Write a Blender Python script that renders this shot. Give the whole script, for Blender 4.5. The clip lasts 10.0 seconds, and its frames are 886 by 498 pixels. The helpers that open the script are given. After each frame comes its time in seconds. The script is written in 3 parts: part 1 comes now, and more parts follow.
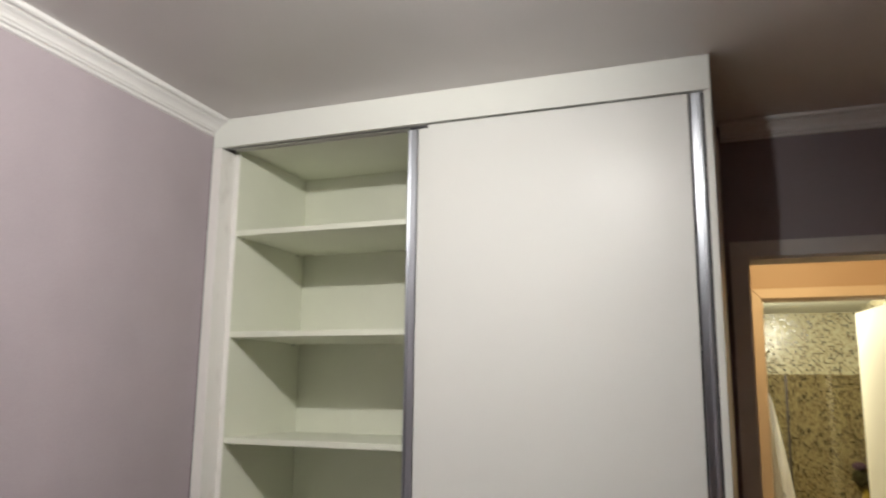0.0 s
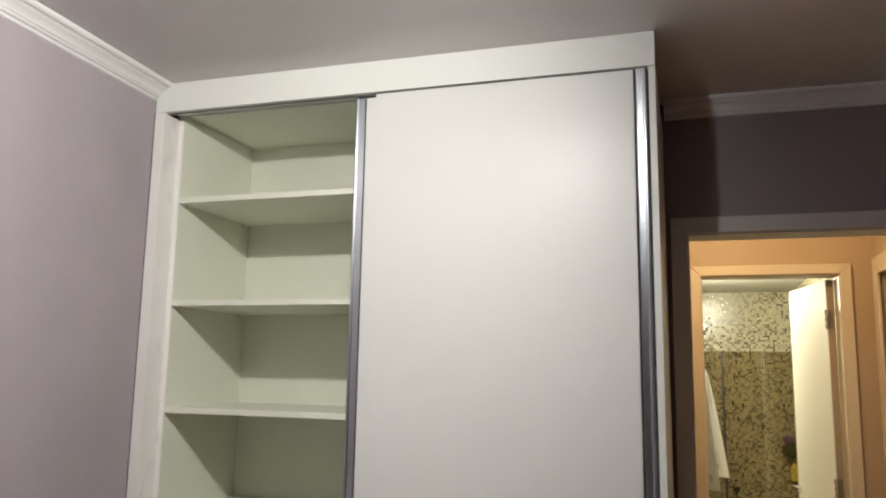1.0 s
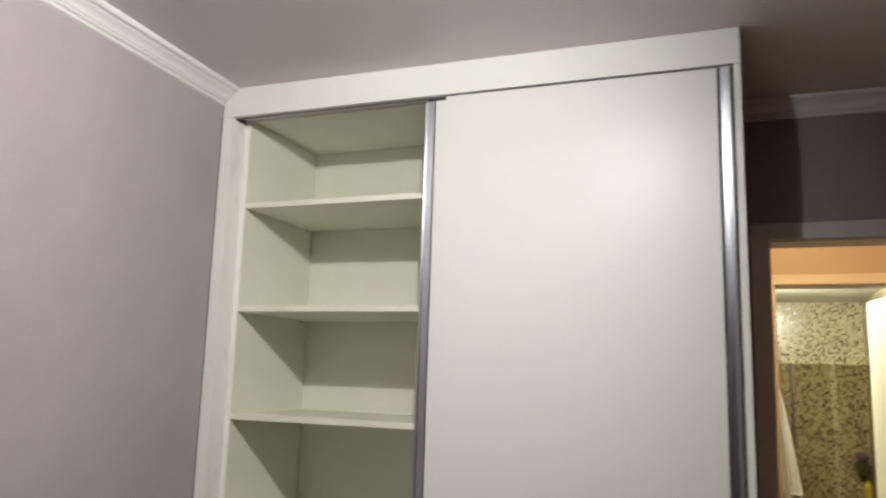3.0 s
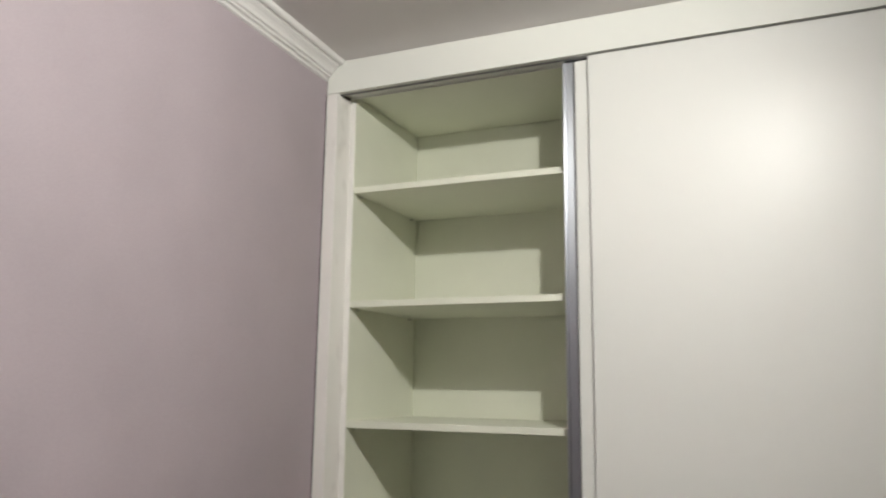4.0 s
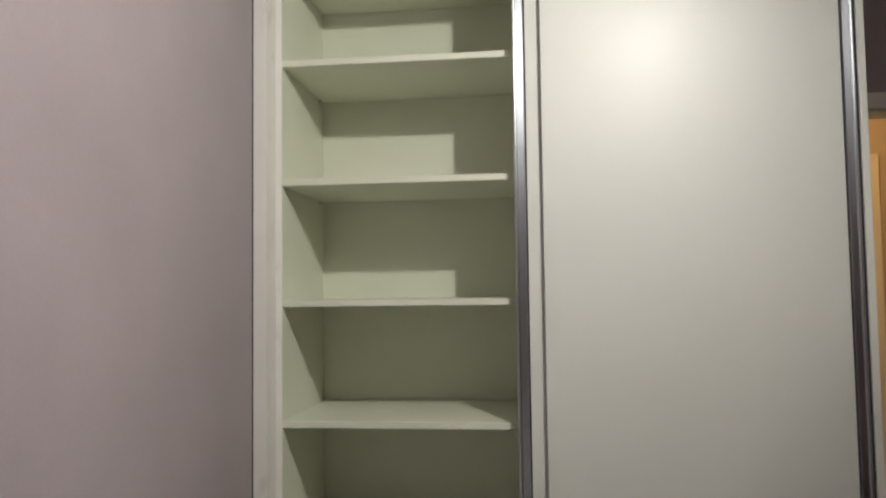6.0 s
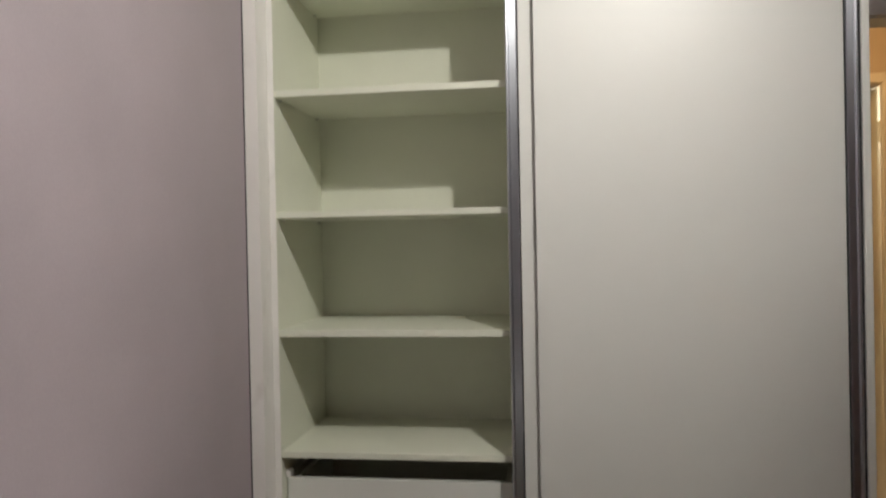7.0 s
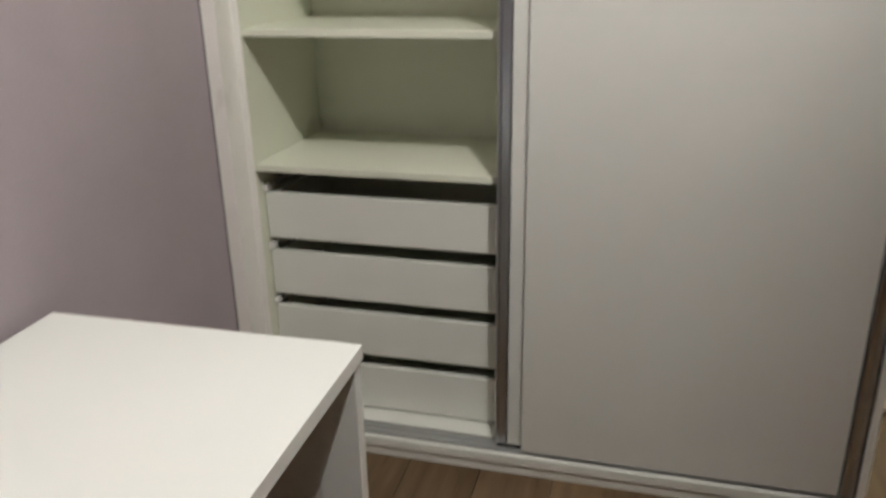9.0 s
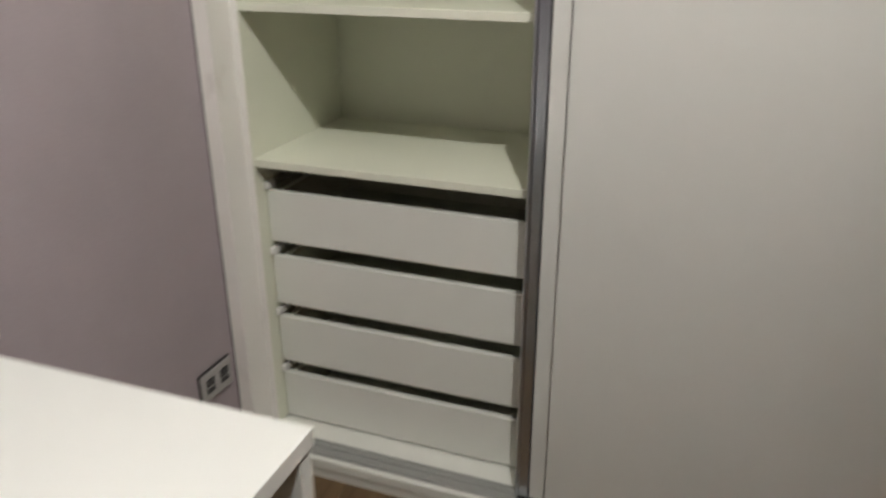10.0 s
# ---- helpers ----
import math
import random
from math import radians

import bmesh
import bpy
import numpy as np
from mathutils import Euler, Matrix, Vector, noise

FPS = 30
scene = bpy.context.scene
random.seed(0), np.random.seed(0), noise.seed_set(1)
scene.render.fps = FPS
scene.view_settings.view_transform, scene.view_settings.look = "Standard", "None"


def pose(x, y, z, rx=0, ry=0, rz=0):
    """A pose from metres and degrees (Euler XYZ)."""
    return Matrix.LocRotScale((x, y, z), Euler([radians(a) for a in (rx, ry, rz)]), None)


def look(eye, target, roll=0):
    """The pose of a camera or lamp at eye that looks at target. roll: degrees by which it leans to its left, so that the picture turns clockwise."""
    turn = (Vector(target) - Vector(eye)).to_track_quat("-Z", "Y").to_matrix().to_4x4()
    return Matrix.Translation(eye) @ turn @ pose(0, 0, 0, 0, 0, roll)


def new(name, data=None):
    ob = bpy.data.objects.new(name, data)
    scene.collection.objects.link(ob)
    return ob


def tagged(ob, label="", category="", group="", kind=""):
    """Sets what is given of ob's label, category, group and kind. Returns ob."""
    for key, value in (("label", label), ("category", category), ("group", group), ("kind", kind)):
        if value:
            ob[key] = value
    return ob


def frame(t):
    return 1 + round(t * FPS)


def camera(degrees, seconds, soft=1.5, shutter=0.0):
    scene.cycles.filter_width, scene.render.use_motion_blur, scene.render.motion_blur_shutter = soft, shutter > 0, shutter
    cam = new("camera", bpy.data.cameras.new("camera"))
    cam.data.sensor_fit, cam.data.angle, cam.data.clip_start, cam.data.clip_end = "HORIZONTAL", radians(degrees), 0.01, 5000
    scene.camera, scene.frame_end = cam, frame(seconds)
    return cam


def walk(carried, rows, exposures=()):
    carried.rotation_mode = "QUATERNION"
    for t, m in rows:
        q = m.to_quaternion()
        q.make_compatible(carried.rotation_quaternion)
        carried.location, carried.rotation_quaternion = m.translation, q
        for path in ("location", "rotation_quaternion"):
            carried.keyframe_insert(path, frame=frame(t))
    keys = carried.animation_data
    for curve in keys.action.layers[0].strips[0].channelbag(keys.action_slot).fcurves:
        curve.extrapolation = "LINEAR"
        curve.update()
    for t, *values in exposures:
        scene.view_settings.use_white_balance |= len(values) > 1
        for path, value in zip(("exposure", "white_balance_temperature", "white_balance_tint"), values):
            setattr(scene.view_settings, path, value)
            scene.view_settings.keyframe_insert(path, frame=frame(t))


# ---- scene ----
cam = camera(59.4, 10.0, soft=2.1, shutter=0.6)
PATH = [
    (0, (1.643, -2.053, 1.616), (0.925, -0.221, 1.971), 0.7),
    (0.2, (1.646, -2.047, 1.611), (0.971, -0.197, 1.96), -0.29),
    (0.5, (1.65, -2.041, 1.603), (1.009, -0.176, 1.933), 0.5),
    (0.7, (1.652, -2.043, 1.597), (1.037, -0.166, 1.912), 0.8),
    (1, (1.653, -2.052, 1.59), (1.055, -0.168, 1.894), 1),
    (1.2, (1.65, -2.065, 1.588), (1.043, -0.183, 1.889), 0.79),
    (1.5, (1.643, -2.086, 1.589), (1.053, -0.21, 1.954), 0.6),
    (1.7, (1.639, -2.093, 1.592), (1.034, -0.231, 2.001), 0.5),
    (2, (1.633, -2.095, 1.598), (1.0, -0.249, 2.036), 1.1),
    (2.2, (1.63, -2.09, 1.599), (0.979, -0.251, 2.041), 1.32),
    (2.5, (1.624, -2.075, 1.6), (0.954, -0.237, 2.015), 1.6),
    (2.7, (1.615, -2.056, 1.598), (0.936, -0.209, 1.955), 1.7),
    (3.8, (1.297, -1.885, 1.569), (0.489, -0.081, 1.873), 0.9),
    (4, (1.209, -1.864, 1.561), (0.413, -0.062, 1.903), 0.7),
    (4.2, (1.123, -1.885, 1.545), (0.363, -0.066, 1.882), 1.36),
    (4.5, (0.995, -1.929, 1.523), (0.379, -0.044, 1.778), 2.2),
    (4.7, (0.906, -1.96, 1.522), (0.47, -0.025, 1.777), 1.51),
    (5, (0.793, -2.003, 1.526), (0.469, -0.049, 1.798), 1.4),
    (5.2, (0.763, -2.016, 1.519), (0.462, -0.053, 1.753), 0.85),
    (5.5, (0.748, -2.025, 1.505), (0.484, -0.05, 1.674), -0.3),
    (5.7, (0.74, -2.025, 1.499), (0.524, -0.042, 1.64), -0.6),
    (6.8, (0.829, -2.01, 1.382), (0.531, -0.03, 1.394), -1.25),
    (7, (0.83, -2.01, 1.368), (0.544, -0.03, 1.344), -1.1),
    (7.2, (0.827, -2.009, 1.357), (0.536, -0.031, 1.29), -0.98),
    (7.5, (0.819, -1.999, 1.348), (0.542, -0.024, 1.193), -1.2),
    (7.8, (0.845, -1.968, 1.33), (0.573, -0.01, 1.02), -0.94),
    (8, (0.871, -1.935, 1.319), (0.582, -0.002, 0.89), -0.8),
    (8.2, (0.904, -1.889, 1.315), (0.599, 0.02, 0.802), -1.03),
    (8.5, (0.96, -1.809, 1.311), (0.617, 0.071, 0.723), -1.6),
    (8.8, (1.017, -1.739, 1.293), (0.598, 0.109, 0.654), -0.89),
    (9, (1.045, -1.692, 1.281), (0.553, 0.113, 0.574), -1),
    (9.3, (1.049, -1.628, 1.268), (0.449, 0.11, 0.48), -0.55),
    (9.5, (1.047, -1.572, 1.264), (0.406, 0.157, 0.49), 0.1),
    (9.7, (1.052, -1.49, 1.268), (0.378, 0.224, 0.488), 0.62),
    (10, (1.061, -1.349, 1.28), (0.406, 0.37, 0.496), -0.2),
]
walk(cam, [(t, look(eye, target, roll)) for t, eye, target, roll in PATH],
     exposures=[(0, 0.06, 6500, 9), (1.0, 0.16, 6430, 9), (2.7, 0.15, 6420, 10), (4.0, 0.10, 6530, 7), (4.5, -0.07, 6620, 7), (5.0, -0.02, 6640, 6), (5.7, -0.08, 6680, 6), (7.0, 0.01, 6650, 8),
                (7.5, 0.27, 6620, 9), (8.0, 0.53, 6600, 8), (8.5, 0.55, 6600, 7), (9.0, 0.43, 6600, 7), (10.0, 0.51, 6600, 7)])

# ---- light ----
world = bpy.data.worlds.new("world")
scene.world = world
world.use_nodes = True
world.node_tree.nodes["Background"].inputs[0].default_value = (0.02, 0.022, 0.03, 1)
world.node_tree.nodes["Background"].inputs[1].default_value = 0.2


def lamp(name, where, power, colour, radius, aim=None):
    data = bpy.data.lights.new(name, "SPOT" if aim else "POINT")
    data.energy, data.color, data.shadow_soft_size = power, colour, radius
    ob = new(name, data)
    ob.matrix_world = look(where, aim) if aim else pose(*where)
    if aim:
        data.spot_size, data.spot_blend = math.pi, 1.0
    return ob


LAMP = (1.244, -1.205, 2.474)
ADDEDBOWL = (1.285, -1.147, 2.364)     # unseen uplight bowl, added for ceiling glow and shade on the low door
AIM = (LAMP[0] - 0.79, LAMP[1] + 0.44, LAMP[2] - 0.52)   # a swivelling spot, turned towards the shelves
lamp("room_light", LAMP, 63, (1.0, 0.97, 0.913), 0.02, AIM)
# Added uplight in the bowl, only to brighten the ceiling near the spot.
lamp("added_bowl_light", ADDEDBOWL, 30, (1.0, 0.98, 0.98), 0.012)
lamp("hall_light", (1.78, 0.98, 2.30), 15.5, (1.0, 0.725, 0.35), 0.05)
lamp("bath_light", (1.82, 3.0, 2.09), 44, (1.0, 0.955, 0.75), 0.06)


# ---- materials ----
def shader(name):
    m = bpy.data.materials.new(name)
    m.use_nodes = True
    nt = m.node_tree
    return m, nt, nt.nodes["Principled BSDF"]


def coords(nt, scale=(1, 1, 1)):
    geo = nt.nodes.new("ShaderNodeNewGeometry")
    mp = nt.nodes.new("ShaderNodeMapping")
    mp.inputs["Scale"].default_value = scale
    nt.links.new(geo.outputs["Position"], mp.inputs[0])
    return mp.outputs[0]


def noise_tex(nt, vec, scale, detail=4.0):
    n = nt.nodes.new("ShaderNodeTexNoise")
    n.inputs["Scale"].default_value = scale
    n.inputs["Detail"].default_value = detail
    nt.links.new(vec, n.inputs["Vector"])
    return n.outputs["Fac"]


def ramp(nt, fac, stops):
    r = nt.nodes.new("ShaderNodeValToRGB")
    els = r.color_ramp.elements
    r.color_ramp.interpolation = "EASE"
    while len(els) < len(stops):
        els.new(0.5)
    for e, (p, c) in zip(els, stops):
        e.position, e.color = p, (*c, 1)
    nt.links.new(fac, r.inputs[0])
    return r.outputs[0]


def mixed(nt, a, b, fac, blend="MIX"):
    n = nt.nodes.new("ShaderNodeMix")
    n.data_type, n.blend_type = "RGBA", blend
    nt.links.new(a, n.inputs[6])
    nt.links.new(b, n.inputs[7])
    if isinstance(fac, float):
        n.inputs[0].default_value = fac
    else:
        nt.links.new(fac, n.inputs[0])
    return n.outputs[2]


def bump(nt, bsdf, height, strength, distance):
    b = nt.nodes.new("ShaderNodeBump")
    b.inputs["Strength"].default_value = strength
    b.inputs["Distance"].default_value = distance
    nt.links.new(height, b.inputs["Height"])
    nt.links.new(b.outputs[0], bsdf.inputs["Normal"])


def tone(c, k):
    return tuple(min(1.0, v * k) for v in c)


def plain(name, colour, rough, vary=0.05, scale=3.0, fine=180.0, relief=0.15, depth=0.0006, metal=0.0, coat=0.0, stretch=(1, 1, 1)):
    """A painted or laminated surface: broad mottling, fine grain, slight relief and uneven gloss."""
    m, nt, b = shader(name)
    v = coords(nt, stretch)
    broad = noise_tex(nt, v, scale, 5)
    small = noise_tex(nt, v, fine, 3)
    c1 = ramp(nt, broad, [(0.15, tone(colour, 1 - vary)), (0.85, tone(colour, 1 + vary))])
    c2 = ramp(nt, small, [(0.3, (1 - vary * 0.6,) * 3), (0.7, (1, 1, 1))])
    nt.links.new(mixed(nt, c1, c2, 1.0, "MULTIPLY"), b.inputs["Base Color"])
    nt.links.new(ramp(nt, broad, [(0.1, (rough * 0.93,) * 3), (0.9, (min(1, rough * 1.07),) * 3)]), b.inputs["Roughness"])
    b.inputs["Metallic"].default_value = metal
    b.inputs["Coat Weight"].default_value = coat
    if relief:
        bump(nt, b, small, relief, depth)
    return m


def smudged(name, colour, rough):
    """White board handled often: faint grey hand marks low down in patches, fine grain."""
    m = plain(name, colour, rough, 0.03, 5, 300, 0.08, 0.0004)
    nt = m.node_tree
    b = nt.nodes["Principled BSDF"]
    clean = b.inputs["Base Color"].links[0].from_socket
    marks = ramp(nt, noise_tex(nt, coords(nt, (14, 14, 9)), 1.0, 3), [(0.60, (1, 1, 1)), (0.80, (0.86, 0.85, 0.84))])
    nt.links.new(mixed(nt, clean, marks, 1.0, "MULTIPLY"), b.inputs["Base Color"])
    return m


LAVENDER = plain("lavender_wall_paint", (0.405, 0.35, 0.377), 0.55, 0.07, 3.0, 220, 0.25, 0.0008)
CEILING = plain("ceiling_paint", (0.73, 0.70, 0.69), 0.42, 0.03, 1.1, 160, 0.15, 0.0008)
CROWN = plain("white_plaster", (0.83, 0.815, 0.805), 0.55, 0.03, 6, 150, 0.2, 0.0008)
MELAMINE = plain("white_melamine", (0.79, 0.80, 0.75), 0.36, 0.015, 2.0, 420, 0.06, 0.0003)
CARCASS = plain("white_carcass_board", (0.775, 0.79, 0.67), 0.42, 0.035, 4.0, 420, 0.08, 0.0003)
DOORWHITE = plain("white_satin_door", (0.705, 0.71, 0.675), 0.57, 0.006, 0.9, 500, 0.03, 0.0002, coat=0.38)
for key, value in (("Specular IOR Level", 0.95), ("Coat Roughness", 0.345)):
    DOORWHITE.node_tree.nodes["Principled BSDF"].inputs[key].default_value = value
FILLERWHITE = smudged("warm_white_filler", (0.87, 0.85, 0.815), 0.42)
DESKWHITE = plain("white_desk_laminate", (0.885, 0.90, 0.875), 0.38, 0.012, 2.5, 380, 0.08, 0.0003)
ALU = plain("brushed_aluminium", (0.62, 0.65, 0.70), 0.36, 0.06, 3, 260, 0.0, 0.0002, metal=1.0, stretch=(1, 1, 0.03))
tangent = ALU.node_tree.nodes.new("ShaderNodeTangent")      # brushed lengthwise: glints spread sideways
tangent.direction_type, tangent.axis = "RADIAL", "Z"
ALU.node_tree.links.new(tangent.outputs[0], ALU.node_tree.nodes["Principled BSDF"].inputs["Tangent"])
ALU.node_tree.nodes["Principled BSDF"].inputs["Anisotropic"].default_value = 0.6
TRACKGREY = plain("matt_grey_aluminium", (0.46, 0.47, 0.46), 0.45, 0.05, 4, 200, 0.08, 0.0002, metal=0.6, stretch=(0.03, 1, 1))
# Aluminium with shade put into its colour for the lip; also the dark hinges.
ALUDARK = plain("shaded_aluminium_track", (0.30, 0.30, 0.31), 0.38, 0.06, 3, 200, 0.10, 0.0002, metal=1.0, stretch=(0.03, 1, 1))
# Black for seals and roller parts, and for strips that darken shadow gaps.
RUBBERGAP = plain("black_seal_and_gap_shade", (0.03, 0.03, 0.032), 0.8, 0.2, 30, 300, 0.3, 0.0006)
# The lavender about a third darker, for the wall round the doorway.
DARKLAVENDER = plain("darker_lavender_paint", (0.275, 0.232, 0.25), 0.6, 0.06, 2.0, 220, 0.25, 0.0008)
# Colours of the two unseen walls, chosen for the light they bounce.
MAUVE = plain("deep_mauve_paint", (0.08, 0.06, 0.063), 0.6, 0.06, 1.3, 200, 0.2, 0.0008)
RUSSET = plain("russet_paint", (0.40, 0.195, 0.15), 0.6, 0.06, 1.3, 200, 0.2, 0.0008)
CASING = plain("white_door_casing", (0.58, 0.555, 0.545), 0.55, 0.03, 3, 220, 0.15, 0.0005)
HALLTRIM = plain("cream_hall_trim", (0.66, 0.55, 0.43), 0.5, 0.03, 3, 220, 0.15, 0.0005)
PEACH = plain("warm_hall_paint", (0.47, 0.345, 0.24), 0.55, 0.04, 1.5, 200, 0.2, 0.0008)
BATHCEIL = plain("bath_ceiling_paint", (0.56, 0.555, 0.49), 0.6, 0.03, 2, 180, 0.2, 0.0008)
DOORLEAF = plain("white_door_leaf", (0.87, 0.855, 0.78), 0.65, 0.02, 2, 260, 0.1, 0.0004)
GREYDOOR = plain("grey_brown_door", (0.30, 0.27, 0.24), 0.4, 0.04, 2, 220, 0.15, 0.0005)
DOOREDGE = plain("raw_door_edge", (0.42, 0.33, 0.26), 0.6, 0.12, 8, 160, 0.3, 0.0006, stretch=(1, 1, 0.15))
TOWEL = plain("towel_terry", (0.78, 0.76, 0.73), 0.95, 0.06, 14, 420, 0.9, 0.003)
TOWELTRIM = plain("towel_embroidery", (0.30, 0.29, 0.30), 0.9, 0.1, 20, 400, 0.6, 0.002)
PURPLE = plain("purple_sponge", (0.16, 0.10, 0.20), 0.9, 0.2, 25, 300, 0.8, 0.003)
OLIVENET = plain("olive_mesh_net", (0.07, 0.07, 0.035), 0.9, 0.25, 25, 300, 0.8, 0.003)
YELLOW = plain("yellow_plastic", (0.62, 0.50, 0.10), 0.35, 0.08, 12, 200, 0.1, 0.0005)
CHROME = plain("chrome", (0.75, 0.75, 0.76), 0.12, 0.03, 5, 200, 0.0, metal=1.0)
SKIRT = plain("white_skirting", (0.76, 0.74, 0.70), 0.4, 0.03, 3, 200, 0.15, 0.0005)
PLATE = plain("white_outlet_plastic", (0.78, 0.77, 0.75), 0.3, 0.02, 8, 300, 0.05, 0.0003)
GREYPLATE = plain("grey_outlet_plastic", (0.38, 0.365, 0.36), 0.3, 0.03, 8, 300, 0.05, 0.0003)
DARK = plain("dark_plastic", (0.035, 0.033, 0.035), 0.4, 0.2, 15, 200, 0.1, 0.0004)
GROMMET = plain("pale_lilac_plastic", (0.83, 0.83, 0.865), 0.32, 0.03, 10, 200, 0.05, 0.0003)


def wood_floor():
    m, nt, b = shader("oak_laminate")
    info = nt.nodes.new("ShaderNodeObjectInfo")
    geo = nt.nodes.new("ShaderNodeNewGeometry")
    off = nt.nodes.new("ShaderNodeVectorMath")
    off.operation = "MULTIPLY_ADD"
    nt.links.new(info.outputs["Random"], off.inputs[0])
    off.inputs[1].default_value = (37, 91, 13)
    nt.links.new(geo.outputs["Position"], off.inputs[2])
    mp = nt.nodes.new("ShaderNodeMapping")
    mp.inputs["Scale"].default_value = (1, 0.09, 1)
    nt.links.new(off.outputs[0], mp.inputs[0])
    grain = noise_tex(nt, mp.outputs[0], 38, 7)
    broad = noise_tex(nt, mp.outputs[0], 7, 3)
    c1 = ramp(nt, grain, [(0.28, (0.11, 0.068, 0.034)), (0.5, (0.17, 0.108, 0.055)), (0.75, (0.225, 0.15, 0.08))])
    c2 = ramp(nt, broad, [(0.3, (0.72, 0.70, 0.68)), (0.7, (1, 1, 1))])
    c3 = ramp(nt, info.outputs["Random"], [(0, (0.72, 0.70, 0.68)), (1, (1.0, 1.0, 1.0))])
    nt.links.new(mixed(nt, mixed(nt, c1, c2, 1.0, "MULTIPLY"), c3, 1.0, "MULTIPLY"), b.inputs["Base Color"])
    nt.links.new(ramp(nt, grain, [(0.2, (0.42,) * 3), (0.8, (0.30,) * 3)]), b.inputs["Roughness"])
    bump(nt, b, grain, 0.15, 0.0005)
    return m


def stone_floor():
    m, nt, b = shader("cream_hall_tile")
    info = nt.nodes.new("ShaderNodeObjectInfo")
    v = coords(nt)
    n1 = noise_tex(nt, v, 3.5, 8)
    n2 = noise_tex(nt, v, 40, 4)
    c1 = ramp(nt, n1, [(0.3, (0.68, 0.60, 0.47)), (0.5, (0.76, 0.69, 0.56)), (0.7, (0.80, 0.74, 0.62))])
    c2 = ramp(nt, n2, [(0.3, (0.94, 0.93, 0.92)), (0.7, (1, 1, 1))])
    c3 = ramp(nt, info.outputs["Random"], [(0, (0.94, 0.94, 0.93)), (1, (1, 1, 1))])
    nt.links.new(mixed(nt, mixed(nt, c1, c2, 1.0, "MULTIPLY"), c3, 1.0, "MULTIPLY"), b.inputs["Base Color"])
    b.inputs["Roughness"].default_value = 0.22
    return m


def mosaic(size):
    """Small glass mosaic: every square has its own tone, tilt and a recessed grout line."""
    m, nt, b = shader("glass_mosaic")
    v = coords(nt, (1 / size, 1 / size, 1 / size))
    add = nt.nodes.new("ShaderNodeVectorMath")
    add.inputs[1].default_value = (0.37, 0.41, 0.23)
    nt.links.new(v, add.inputs[0])
    fl = nt.nodes.new("ShaderNodeVectorMath")
    fl.operation = "FLOOR"
    nt.links.new(add.outputs[0], fl.inputs[0])
    fr = nt.nodes.new("ShaderNodeVectorMath")
    fr.operation = "FRACTION"
    nt.links.new(add.outputs[0], fr.inputs[0])
    wn = nt.nodes.new("ShaderNodeTexWhiteNoise")
    nt.links.new(fl.outputs[0], wn.inputs["Vector"])
    r = nt.nodes.new("ShaderNodeValToRGB")
    r.color_ramp.interpolation = "CONSTANT"
    stops = [(0.0, (0.42, 0.385, 0.255)), (0.26, (0.36, 0.32, 0.20)), (0.52, (0.25, 0.205, 0.11)), (0.68, (0.13, 0.09, 0.04)), (0.80, (0.05, 0.032, 0.014)), (0.91, (0.02, 0.012, 0.006))]
    while len(r.color_ramp.elements) < len(stops):
        r.color_ramp.elements.new(0.5)
    for e, (p, c) in zip(r.color_ramp.elements, stops):
        e.position, e.color = p, (*c, 1)
    nt.links.new(wn.outputs["Value"], r.inputs[0])
    sep = nt.nodes.new("ShaderNodeSeparateXYZ")
    nt.links.new(fr.outputs[0], sep.inputs[0])

    def math_node(op, a, bb):
        n = nt.nodes.new("ShaderNodeMath")
        n.operation = op
        for i, val in enumerate((a, bb)):
            if isinstance(val, (int, float)):
                n.inputs[i].default_value = val
            else:
                nt.links.new(val, n.inputs[i])
        return n.outputs[0]

    def inside(axis):
        d = math_node("ABSOLUTE", math_node("SUBTRACT", sep.outputs[axis], 0.5), 0)
        return math_node("LESS_THAN", d, 0.385)

    face = math_node("MULTIPLY", inside(0), inside(2))
    grout = nt.nodes.new("ShaderNodeRGB")
    grout.outputs[0].default_value = (0.42, 0.385, 0.26, 1)
    nt.links.new(mixed(nt, grout.outputs[0], r.outputs[0], face), b.inputs["Base Color"])
    nt.links.new(ramp(nt, face, [(0, (0.7,) * 3), (1, (0.25,) * 3)]), b.inputs["Roughness"])
    tilt = nt.nodes.new("ShaderNodeTexWhiteNoise")
    nt.links.new(fl.outputs[0], tilt.inputs["Vector"])
    slope = math_node("MULTIPLY", math_node("SUBTRACT", tilt.outputs["Value"], 0.5), math_node("ADD", sep.outputs[0], sep.outputs[2]))
    bump(nt, b, math_node("ADD", face, math_node("MULTIPLY", slope, 2.4)), 0.5, 0.0012)
    return m


def glass(name, tint, rough=0.0):
    m, nt, b = shader(name)
    b.inputs["Base Color"].default_value = (*tint, 1)
    b.inputs["Transmission Weight"].default_value = 1
    b.inputs["Roughness"].default_value = rough
    b.inputs["IOR"].default_value = 1.45
    return m


def glowing(name, colour, strength):
    m, nt, b = shader(name)
    b.inputs["Base Color"].default_value = (0.8, 0.8, 0.78, 1)
    b.inputs["Emission Color"].default_value = (*colour, 1)
    b.inputs["Emission Strength"].default_value = strength
    return m


GLOW = glowing("spot_lens_glow", (1.0, 0.97, 0.92), 30.0)
# Outer glow of the added bowl: weak stray light in all directions.
BOWLGLOW = glowing("added_bowl_glow", (1.0, 0.98, 0.97), 130.0)
WOOD, STONE, MOSAIC = wood_floor(), stone_floor(), mosaic(0.0168)
BRONZE = plain("dark_bronze_trim", (0.016, 0.009, 0.005), 0.7, 0.1, 8, 200, 0.1, 0.0004)
